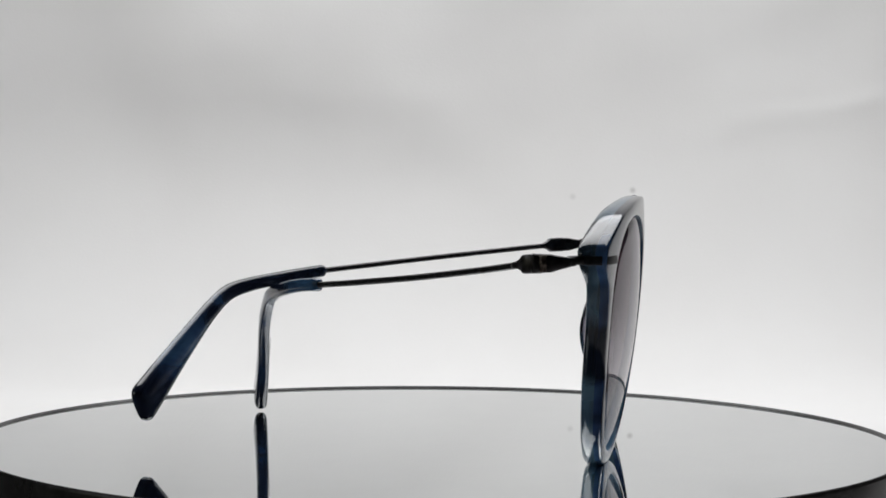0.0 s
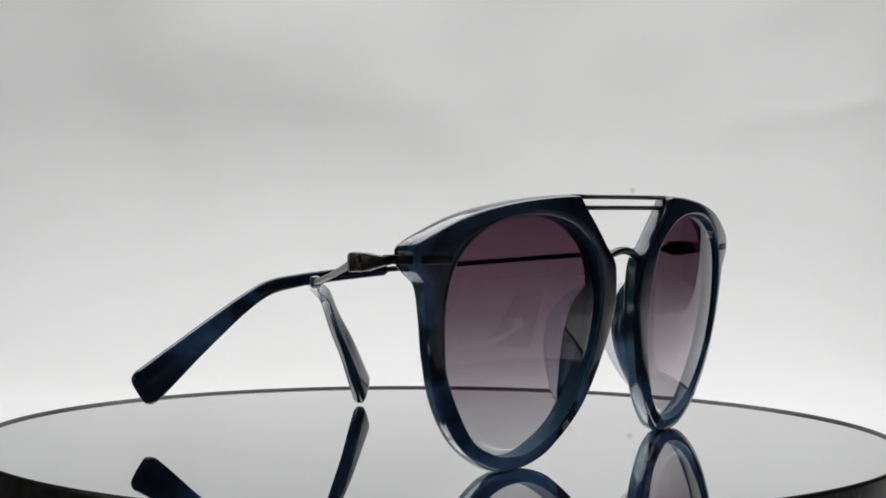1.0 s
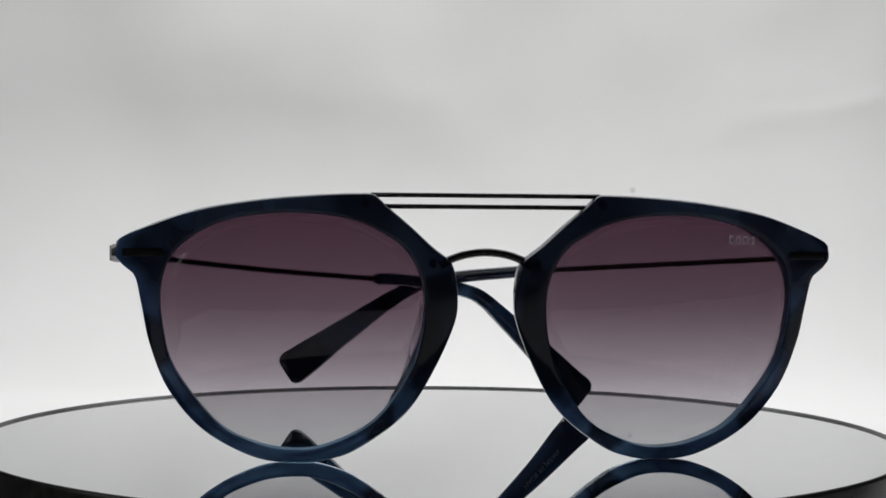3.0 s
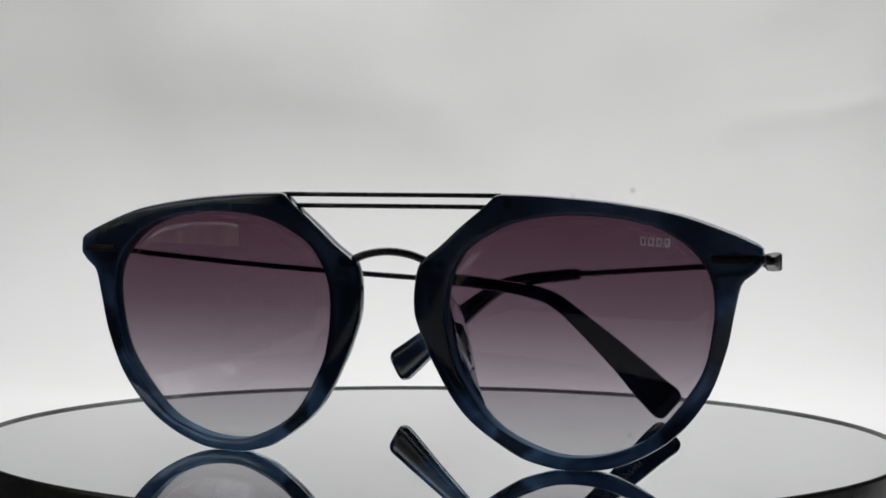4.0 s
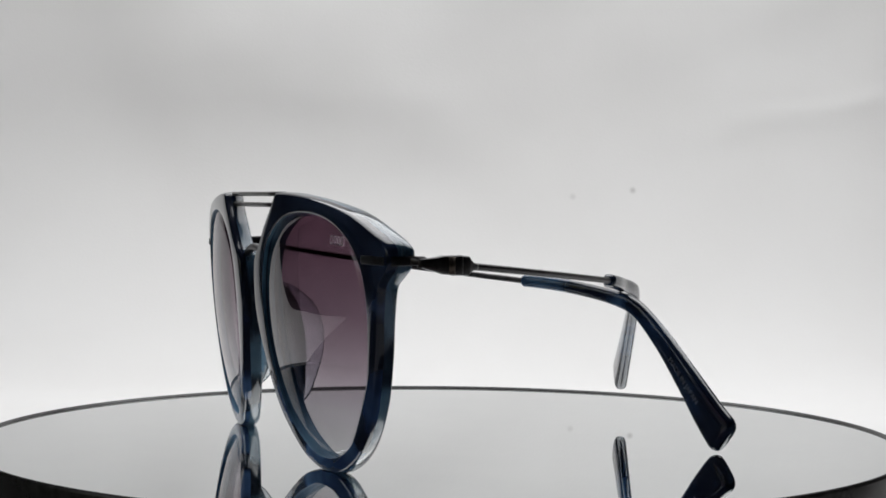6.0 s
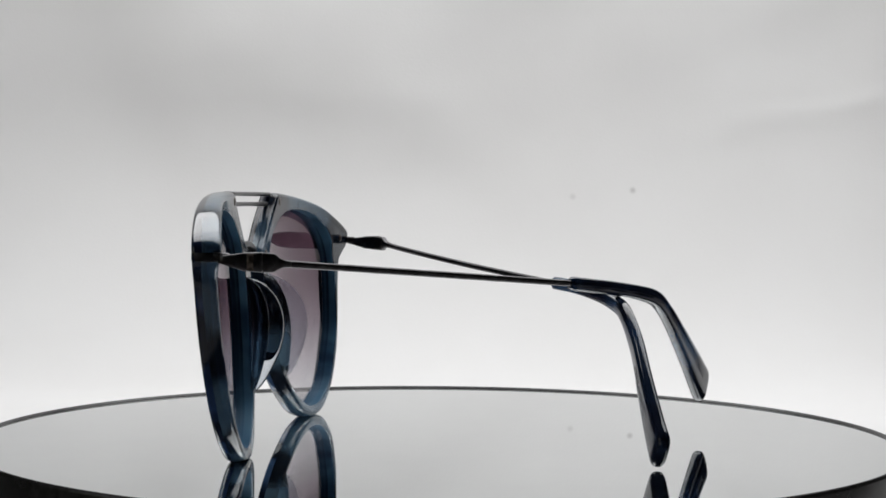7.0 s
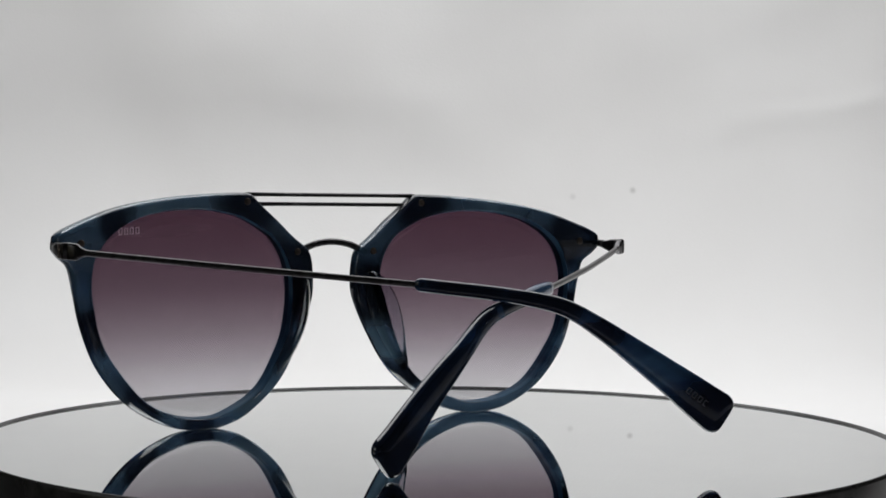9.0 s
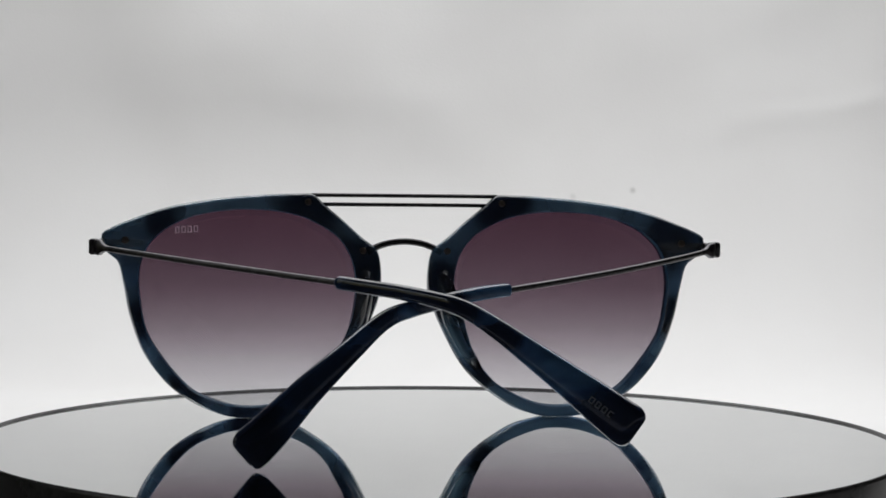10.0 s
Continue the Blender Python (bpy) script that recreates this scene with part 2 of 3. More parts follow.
GARDEN = garden()
BACK_Y = 0.44
SMUDGES = [((0.0892, 0, 0.0570), 0.0022, 0.42), ((0.0613, 0, 0.0538), 0.0022, 0.22)]
MARK_U, MARK_Y, MARK_Z, MARK_WIDE, MARK_HIGH, MARK_LINE = 0.0521, -0.0397, 0.0443, 0.0054, 0.0016, 0.00026
LENS = tinted_lens()
SATIN = gunmetal("satin_gunmetal", (0.020, 0.020, 0.023), (0.036, 0.036, 0.040), 0.45)
METAL, RIVET, CLEAR, MIRROR = gunmetal(), rivet_metal(), clear_acetate(), mirror_glass()
BLACK, PAPER = black_plastic(), paper()
PRINT = frosted_print()
FAINT_PRINT = plain("grey_print", (0.07, 0.075, 0.085), (0.11, 0.115, 0.125), 2000, 0.5, 0.02)
WALL = plain("grey_wall_paint", (0.12, 0.12, 0.12), (0.16, 0.157, 0.15), 6, 0.9)
CEIL = plain("white_ceiling_paint", (0.60, 0.60, 0.59), (0.66, 0.655, 0.65), 6, 0.9)
WHITE = plain("white_plastic", (0.74, 0.74, 0.73), (0.80, 0.80, 0.79), 300, 0.4, 0.03)
FLOOR = plain("brown_floor_boards", (0.08, 0.055, 0.04), (0.14, 0.10, 0.07), 5, 0.5)
WOOD = plain("white_table_top", (0.50, 0.49, 0.48), (0.57, 0.56, 0.55), 14, 0.5)


def part(name, bm, material, parent=None, label="", smooth=True):
    """Links a bmesh as one mesh object under a thing or a part."""
    bmesh.ops.recalc_face_normals(bm, faces=bm.faces)
    me = bpy.data.meshes.new(name)
    bm.to_mesh(me)
    bm.free()
    for p in me.polygons:
        p.use_smooth = smooth
    me.materials.append(material)
    ob = new(name, me)
    if parent:
        ob.parent = parent
    if label:
        ob["label"] = label
    return ob


def box(bm, lo, hi, bevel=0.0):
    vs = [bm.verts.new((x, y, z)) for x in (lo[0], hi[0]) for y in (lo[1], hi[1]) for z in (lo[2], hi[2])]
    faces = [bm.faces.new([vs[i] for i in f]) for f in
             ((0, 1, 3, 2), (4, 6, 7, 5), (0, 4, 5, 1), (2, 3, 7, 6), (0, 2, 6, 4), (1, 5, 7, 3))]
    if bevel:
        edges = {e for f in faces for e in f.edges}
        bmesh.ops.bevel(bm, geom=list(edges), offset=bevel, segments=2, affect="EDGES")
    return bm


def spline(points, steps, closed=False):
    """Catmull-Rom through the points."""
    pts = [np.array(p, float) for p in points]
    n = len(pts)
    out = []
    for i in range(n if closed else n - 1):
        a, b, c, d = [pts[k % n] if closed else pts[min(max(k, 0), n - 1)] for k in (i - 1, i, i + 1, i + 2)]
        for s in range(steps):
            t = s / steps
            out.append(0.5 * (2 * b + (c - a) * t + (2 * a - 5 * b + 4 * c - d) * t * t + (3 * b - a - 3 * c + d) * t ** 3))
    if not closed:
        out.append(pts[-1])
    return np.array(out)


def loft(bm, rings, closed_path=False, caps=True):
    loops = [[bm.verts.new(v) for v in ring] for ring in rings]
    pairs = list(zip(loops, loops[1:])) + ([(loops[-1], loops[0])] if closed_path else [])
    for a, b in pairs:
        for k in range(len(a)):
            j = (k + 1) % len(a)
            bm.faces.new((a[k], a[j], b[j], b[k]))
    if caps and not closed_path:
        bm.faces.new(loops[0][::-1])
        bm.faces.new(loops[-1])
    return bm


def sweep(bm, path, half_wide, half_thin, power=2.0, sides=20):
    """A bar along the path: wide in the upright plane of the path, thin across it. Sizes are functions of 0..1."""
    path = np.array(path)
    n = len(path)
    tang = np.gradient(path, axis=0)
    rings = []
    for i, (p, t) in enumerate(zip(path, tang)):
        t = Vector(t).normalized()
        across = t.cross(Vector((0, 0, 1))).normalized()
        up = across.cross(t).normalized()
        s = i / (n - 1)
        ring = []
        for k in range(sides):
            a = 2 * math.pi * k / sides
            cu, cs = math.cos(a), math.sin(a)
            ex = math.copysign(abs(cu) ** (2 / power), cu) * half_thin(s)
            ey = math.copysign(abs(cs) ** (2 / power), cs) * half_wide(s)
            ring.append(Vector(p) + across * ex + up * ey)
        rings.append(ring)
    return loft(bm, rings)


MM = 0.001

# ---- the room round the set ----


def room():
    x0, x1, y0, y1, z0, z1, t = -1.8, 1.8, -2.4, 1.6, -0.80, 1.75, 0.12
    tagged(part("floor", box(bmesh.new(), (x0, y0, z0 - t), (x1, y1, z0)), FLOOR, smooth=False),
           "brown boarded floor of the room", "floor", kind="structure")
    tagged(part("ceiling", box(bmesh.new(), (x0, y0, z1), (x1, y1, z1 + t)), CEIL, smooth=False),
           "plain white painted ceiling", "ceiling", kind="structure")
    for name, lo, hi in (("wall_north", (x0 - t, y1, z0), (x1 + t, y1 + t, z1)),
                         ("wall_south", (x0 - t, y0 - t, z0), (x1 + t, y0, z1)),
                         ("wall_east", (x1, y0, z0), (x1 + t, y1, z1))):
        tagged(part(name, box(bmesh.new(), lo, hi), WALL, smooth=False), "plain grey painted wall", "wall", kind="structure")
    # west wall with its window opening
    bm = bmesh.new()
    wy0, wy1, wz0, wz1 = -1.45, -0.05, 0.06, 0.95
    for lo, hi in (((x0 - t, y0, z0), (x0, wy0, z1)), ((x0 - t, wy1, z0), (x0, y1, z1)),
                   ((x0 - t, wy0, z0), (x0, wy1, wz0)), ((x0 - t, wy0, wz1), (x0, wy1, z1))):
        box(bm, lo, hi)
    tagged(part("wall_west", bm, WALL, smooth=False), "plain grey painted wall with a window", "wall", kind="structure")

    bm = bmesh.new()
    bm.faces.new([bm.verts.new(p) for p in ((-6, -7, -1), (-6, 4, -1), (-6, 4, 4), (-6, -7, 4))])
    tagged(part("garden_backdrop", bm, GARDEN, smooth=False), "brown hedge, bare trees and pale sky outside the window", "backdrop", kind="structure")


room()


def sheet():
    """The white paper: lies on the table, sweeps up behind the turntable, faintly wavy."""
    table_z, r = -0.026, 0.12
    prof = [(0.11 + 0.02 * i, table_z) for i in range(34)]
    y_end = BACK_Y - r
    prof = [p for p in prof if p[0] < y_end - 0.004]
    prof += [(y_end + r * math.sin(a), table_z + r - r * math.cos(a)) for a in [k * math.pi / 2 / 30 for k in range(31)]]
    prof += [(BACK_Y, table_z + r + 0.003 * k) for k in range(1, 201)]
    bm = bmesh.new()
    cols = []
    for i in range(247):
        x = -0.38 + 0.003 * i
        col = []
        for y, z in prof:
            up = min(max((z - 0.0) / 0.10, 0), 1)
            d = 0.014 * noise.noise((x * 3.1, 0.3, z * 4.2)) + 0.008 * noise.noise((x * 7 + z * 5, 2.3, z * 8)) + 0.0016 * noise.noise((x * 22, 5.1, z * 26))
            fold = z - 0.0905 - 0.22 * (x - 0.155) - 0.003 * noise.noise((x * 30, 7.7, 0.0))
            d += 0.0007 * math.exp(-(fold / 0.0045) ** 2) * max(0, min(1, (x - 0.085) / 0.05))
            d += 0.0006 * math.exp(-((z - 0.118 - 0.45 * (x - 0.10)) / 0.020) ** 2) * max(0, min(1, (x + 0.02) / 0.08))
            d += 0.0010 * math.exp(-((z - 0.112 + 0.9 * (x + 0.03)) / 0.022) ** 2)
            col.append(bm.verts.new((x, y - d * up, z)))
        cols.append(col)
    for a, b in zip(cols, cols[1:]):
        for k in range(len(prof) - 1):
            bm.faces.new((a[k], a[k + 1], b[k + 1], b[k]))
    tagged(part("backdrop", bm, PAPER), "white background paper sweeping up behind the turntable", "backdrop", kind="structure")
    bm = box(bmesh.new(), (-0.15, -0.32, table_z - 0.034), (1.0, 0.62, table_z - 0.003), 0.004)
    for x in (-0.13, 0.91):
        for y in (-0.29, 0.53):
            box(bm, (x, y, -0.80), (x + 0.06, y + 0.06, table_z - 0.034))
    tagged(part("table", bm, WOOD, smooth=False), "plain white table under the background paper", "table", kind="structure")


sheet()


def table_clutter():
    """A dark flat case and a white cable, beside the set; they show only as reflections in the lenses."""
    quad = [(0.240, -0.034), (0.232, 0.018), (0.577, 0.139), (0.601, 0.060)]
    bm = bmesh.new()
    lo = [bm.verts.new((x, y, -0.029)) for x, y in quad]
    hi = [bm.verts.new((x, y, -0.020)) for x, y in quad]
    bm.faces.new(lo)
    bm.faces.new(hi[::-1])
    for k in range(4):
        bm.faces.new((lo[k], lo[(k + 1) % 4], hi[(k + 1) % 4], hi[k]))
    bmesh.ops.bevel(bm, geom=bm.edges[:], offset=0.003, segments=3, affect="EDGES")
    tagged(part("flat_case", bm, BLACK), "dark flat case lying on the white table", "case")
    cable = new("cable")
    tagged(cable, "white cable with a small plug lying on the table", "cable")
    path = spline([(0.300, 0.014, -0.018), (0.262, 0.002, -0.018), (0.240, -0.010, -0.0175), (0.215, -0.045, -0.0235), (0.19, -0.10, -0.0235), (0.21, -0.18, -0.0235),
                   (0.30, -0.26, -0.0235)], 8)
    part("wire", sweep(bmesh.new(), path, lambda s: 0.002, lambda s: 0.002, 2.0, 12), WHITE, cable)
    part("plug", box(bmesh.new(), (0.256, -0.004, -0.0202), (0.276, 0.010, -0.0132), 0.0025), WHITE, cable)


# ---- turntable ----


def lathe(bm, prof, n=192):
    rings = []
    for k in range(n):
        a = 2 * math.pi * k / n
        rings.append([(r * math.cos(a), r * math.sin(a), z) for r, z in prof])
    return loft(bm, rings, closed_path=True)


def turntable():
    top = new("turntable")
    tagged(top, "round mirrored turntable with a thin black rim", "turntable")
    m = MM
    bm = bmesh.new()
    lathe(bm, [(0.5 * m, 0), (30 * m, 0), (60 * m, 0), (98.9 * m, 0), (98.9 * m, -2 * m), (0.5 * m, -2 * m)])
    centre = [v for v in bm.verts if v.co.xy.length < 0.6 * m]
    bmesh.ops.pointmerge(bm, verts=[v for v in centre if v.co.z > -1 * m], merge_co=(0, 0, 0))
    bmesh.ops.pointmerge(bm, verts=[v for v in bm.verts if v.co.xy.length < 0.6 * m and v.co.z < -1 * m], merge_co=(0, 0, -2 * m))
    part("mirror", bm, MIRROR, top, "clean round silver mirror", smooth=False)
    part("rim", lathe(bmesh.new(), [(98.95 * m, -2.2 * m), (98.95 * m, 0.08 * m), (99.0 * m, 0.14 * m), (99.40 * m, 0.50 * m), (99.55 * m, 0.56 * m), (99.75 * m, 0.52 * m),
                                    (99.98 * m, 0.25 * m), (100.05 * m, -0.2 * m), (100.05 * m, -9.0 * m), (99.5 * m, -10 * m),
                                    (96 * m, -10 * m), (96 * m, -2.2 * m)]), BLACK, top, "glossy black plastic rim")
    part("drum", lathe(bmesh.new(), [(1 * m, -10.2 * m), (80 * m, -10.2 * m), (82 * m, -12 * m), (82 * m, -24.5 * m), (81 * m, -25.8 * m), (1 * m, -25.8 * m)]),
         BLACK, top)
    return top


TABLE = turntable()
table_clutter()

# ---- sunglasses ----
# Measures in mm: u across from the middle of the bridge, y towards the back, z up from the mirror.
OUTER = [(71.3, 42.6), (70.6, 43.9), (66, 46.1), (56.2, 49.5), (44, 51.6), (32, 52.65), (24.5, 52.95), (22.2, 52.85), (21.3, 52.2),
         (19.2, 50.2), (14.8, 46.5), (10.9, 42.9), (7.6, 40.2), (6.7, 38.4), (6.45, 36), (6.6, 32.5), (7.5, 28), (11, 20),
         (16.4, 11.2), (24.6, 4.0), (30, 1.3), (36, 0.1), (44, 1.2), (53.2, 6.2), (60.3, 14.3), (64.2, 23.4), (65.9, 31),
         (66.9, 35.2), (67.9, 37.2), (70.0, 38.8), (71.2, 40.0)]
INNER = [(38.5, 49.1), (45.5, 48.5), (52, 46.9), (57.5, 43.9), (61.2, 39.8), (62.8, 34.5), (62.6, 28), (60.2, 18.8), (52, 8.1),
         (44.5, 4.0), (37, 2.65), (30, 3.7), (21, 8.7), (14.6, 18.2), (12.5, 25), (11.9, 32), (13, 37.6), (16, 42.4),
         (20.2, 45.3), (25, 47.5), (31.5, 48.8)]
MID = (37.0, 27.0)
THICK = 4.3
RAYS = 256


def front_y(u, z):
    """The front face: wrapped round the face and leaning back towards the chin."""
    return -44.6 + 0.00158 * u * u + 0.00195 * (53 - z) ** 2


def radii(outline):
    pts = spline(outline, 14, closed=True)
    d = pts - np.array(MID)
    a, r = np.arctan2(d[:, 1], d[:, 0]), np.hypot(d[:, 0], d[:, 1])
    order = np.argsort(a)
    a, r = a[order], r[order]
    a3, r3 = np.concatenate([a - 2 * np.pi, a, a + 2 * np.pi]), np.concatenate([r, r, r])
    return np.interp(np.arange(RAYS) / RAYS * 2 * np.pi - np.pi, a3, r3)


R_OUT, R_IN = radii(OUTER), radii(INNER)


def at(side, u, y, z):
    return (side * u * MM, y * MM, z * MM)


def brow(u, z):
    """How much thicker the end piece is than the rest."""
    a, b = min(max((u - 34) / 32, 0), 1), min(max((z - 37) / 6, 0), 1)
    return 1 + 0.26 * a * a * (3 - 2 * a) * b * b * (3 - 2 * b)


def round_rim(degrees_at, values):
    """Values round the rim by angle, eased into one another."""
    deg = np.arange(RAYS) / RAYS * 360 - 180
    v = np.interp(deg, degrees_at, values)
    window = np.hanning(19)
    window /= window.sum()
    return np.convolve(np.concatenate([v[-9:], v, v[:9]]), window, "valid")


# how far the rim stands out at its front (across, and all round) and at its back, in mm
FLARE = round_rim([-180, -135, -90, -60, -40, -20, -5, 5, 16, 20, 24, 155, 162, 172, 180],
                  [-1.6, -1.13, 0, 0.3, 0.65, 0.8, 0.85, 0.85, 0.7, 0.4, 0, 0, -0.32, -1.44, -1.6])
FACE = round_rim([-180, -160, -135, -110, -90, -70, -45, -20, 0], [0, 0.5, 1.0, 0.7, 0.1, 0.5, 0.6, 0.3, 0])
BACK = round_rim([-180, -130, -110, -90, -60, 0, 12, 150, 162, 180], [1.0, 1.0, 0.4, 0, -0.3, -0.3, 0, 0, 0.5, 1.0])


def rim_front(side, parent):
    bm = bmesh.new()
    rings = []
    for k in range(RAYS):
        a = k / RAYS * 2 * math.pi - math.pi
        ca, sa = math.cos(a), math.sin(a)
        ri, ro = R_IN[k], R_OUT[k]
        e, f, i = 1.0, 0.75, 0.35
        # the face is pillowed between its two edges
        lo, hi = ri + i, ro - f
        prof = [(lo, 0.0)] + [(lo + (hi - lo) * q, -0.10 * (1 - (2 * q - 1) ** 2)) for q in (0.1, 0.35, 0.65, 0.9)]
        prof += [(ro - f + f * math.sin(q), f - f * math.cos(q)) for q in [k * math.pi / 2 / 5 for k in range(6)]]
        prof += [(ro + 0.1, 1.5), (ro + 0.1, THICK - e - 0.4)]
        prof += [(ro - e + e * math.cos(q), THICK - e + e * math.sin(q)) for q in [k * math.pi / 2 / 3 for k in range(4)]]
        prof += [(ro - e - 0.15, THICK), (ri + 0.6, THICK), (ri + 0.45, THICK), (ri + 0.14, THICK - 0.14), (ri, THICK - 0.5), (ri, 1.0),
                 (ri, i), (ri + 0.1 * i, 0.45 * i), (ri + 0.45 * i, 0.1 * i)]
        # below the end piece the wall tapers towards the back; the brow thickens towards the end piece
        flare, face, back = FLARE[k], FACE[k], BACK[k]
        ring = []
        for r, d in prof:
            u, z = MID[0] + r * ca, MID[1] + r * sa
            if r > (ri + ro) / 2:
                q = d / THICK
                grow = face * (1 - q) + back * q
                u += flare * (1 - q) + grow * ca
                z = max(z + grow * sa, 0.1)
            ring.append(at(side, u, front_y(u, z) + d * brow(u, z), z))
        rings.append(ring)
    loft(bm, rings, closed_path=True)
    bm.faces.index_update()
    n = 26
    for k, f in enumerate(bm.faces):
        if 11 <= k % n <= 21:
            f.material_index = 1
        if 20 <= k % n <= 23:
            f.material_index = 2
    ob = part("rim", bm, ACETATE, parent, "marbled navy and steel-blue polished acetate rim")
    ob.data.materials.append(BACK_ACETATE)
    ob.data.materials.append(EDGE_ACETATE)
    return ob


def lens(side, parent):
    bm = bmesh.new()
    faces = []
    for d0, flip in ((0.7, 1), (2.5, -1)):
        rings = []
        for f in (1.0, 0.85, 0.7, 0.55, 0.4, 0.25, 0.1):
            ring = []
            for k in range(0, RAYS, 2):
                a = k / RAYS * 2 * math.pi - math.pi
                r = (R_IN[k] + 0.25) * f
                u, z = MID[0] + r * math.cos(a), MID[1] + r * math.sin(a)
                ring.append(bm.verts.new(at(side, u, front_y(u, z) + d0 - 1.3 * (1 - (r / 25.0) ** 2), z)))
            rings.append(ring)
        for p, q in zip(rings, rings[1:]):
            for k in range(len(p)):
                j = (k + 1) % len(p)
                bm.faces.new((p[k], p[j], q[j], q[k]))
        bm.faces.new(rings[-1])
        faces.append(rings[0])
    p, q = faces
    for k in range(len(p)):
        j = (k + 1) % len(p)
        bm.faces.new((p[j], p[k], q[k], q[j]))
    return part("lens", bm, LENS, parent, "violet-grey gradient sun lens, paler below")


def nose_pad(side, parent):
    """A lobe on the back of the rim beside the nose: navy at its root, clear towards its edge."""
    path = spline([(8.0, 35.0), (8.0, 30.5), (9.2, 24), (12.2, 17.5), (16.6, 11.0)], 8)
    n = len(path)
    for name, deep, wide, mat, label in (("pad_root", 4.8, 1.5, BACK_ACETATE, "navy acetate root of the nose pad"),
                                         ("nose_pad", 8.4, 1.0, CLEAR, "clear acetate nose pad")):
        bm = bmesh.new()
        rings = []
        for i, (u, z) in enumerate(path):
            s = i / (n - 1)
            bulge = max(0.03, math.sin(math.pi * s ** 0.85)) ** 0.8
            y0 = front_y(u, z) + THICK - 0.6
            ring = []
            for k in range(20):
                a = 2 * math.pi * k / 20
                w = wide * bulge ** 0.3 * math.cos(a) * (1.15 - 0.35 * math.sin(a))
                dd = deep * bulge * (0.5 + 0.5 * math.sin(a))
                ring.append(at(side, u + 1.1 + w + 0.16 * dd + 0.02 * dd * dd, y0 + dd, z + 0.3 * w))
            rings.append(ring)
        loft(bm, rings)
        part(name, bm, mat, parent, label)


def rod(path, half, parent, name, label="", flat=1.0):
    return part(name, sweep(bmesh.new(), path, lambda s: half * flat, lambda s: half, 2.0, 14), METAL, parent, label)


def disc(side, u, z, r, parent):
    bm = bmesh.new()
    y = front_y(u, z) + THICK * brow(u, z)
    rings = []
    for rr, d in ((r, -0.3), (r, 0.02), (r * 0.85, 0.10), (r * 0.2, 0.12)):
        rings.append([at(side, u + rr * math.cos(a), y + d, z + rr * math.sin(a)) for a in [2 * math.pi * k / 20 for k in range(20)]])
    loft(bm, rings)
    part("rivet", bm, RIVET, parent, "small bronze-grey rivet")


TEMPLES = {
    -1: dict(end=(-71.9, -23.5, 40.6), bow=0.4, sag=0.5,
             sleeve=[(-15.8, 24.5, 33.5), (-9.3, 29.4, 33.0), (-2.4, 34.3, 31.9), (5.8, 38.5, 30.3), (11.3, 40.7, 28.2),
                     (18.1, 43.0, 22.4), (26.4, 44.8, 14.8), (33.9, 46.7, 7.1), (38.6, 48.0, 2.8)]),
    1: dict(end=(72.3, -23.6, 40.5), bow=1.3, sag=0.0,
            sleeve=[(20.1, 29.3, 35.1), (14.6, 33.7, 34.4), (8.2, 38.1, 33.6), (2.0, 43.1, 32.5), (-3.5, 46.9, 30.9),
                    (-9.7, 49.6, 27.2), (-17.6, 52.5, 21.5), (-24.5, 54.9, 16.4), (-31.2, 57.2, 11.3), (-35.1, 58.5, 8.5)]),
}


def along(points, where):
    """Points at shares of the length of a spline."""
    p = spline(points, 16)
    d = np.concatenate([[0], np.cumsum(np.linalg.norm(np.diff(p, axis=0), axis=1))])
    d /= d[-1]
    return np.stack([np.interp(where, d, p[:, k]) for k in range(3)], 1)


SHARES = [0, 0.003, 0.008] + [0.014 + 0.946 * k / 56 for k in range(57)] + [0.96 + 0.04 * math.sin(k * math.pi / 2 / 9) for k in range(1, 10)]


def sleeve_wide(s):
    w = float(np.interp(s, [0, 0.3, 0.5, 0.6, 0.78, 0.87, 1.0], [1.4, 1.5, 1.85, 2.25, 3.2, 3.8, 4.5]))
    if s < 0.012:
        w -= 0.5 * (1 - s / 0.012)
    if s > 0.96:
        w -= 2.1 * (1 - math.sqrt(max(0, 1 - ((s - 0.96) / 0.04) ** 2)))
    return w * MM


def sleeve_thin(s):
    w = float(np.interp(s, [0, 0.15, 0.5, 1.0], [1.25, 1.3, 1.25, 1.65]))
    if s < 0.012:
        w -= 0.5 * (1 - s / 0.012)
    if s > 0.97:
        w -= 1.2 * (1 - math.sqrt(max(0, 1 - ((s - 0.97) / 0.03) ** 2)))
    return w * MM


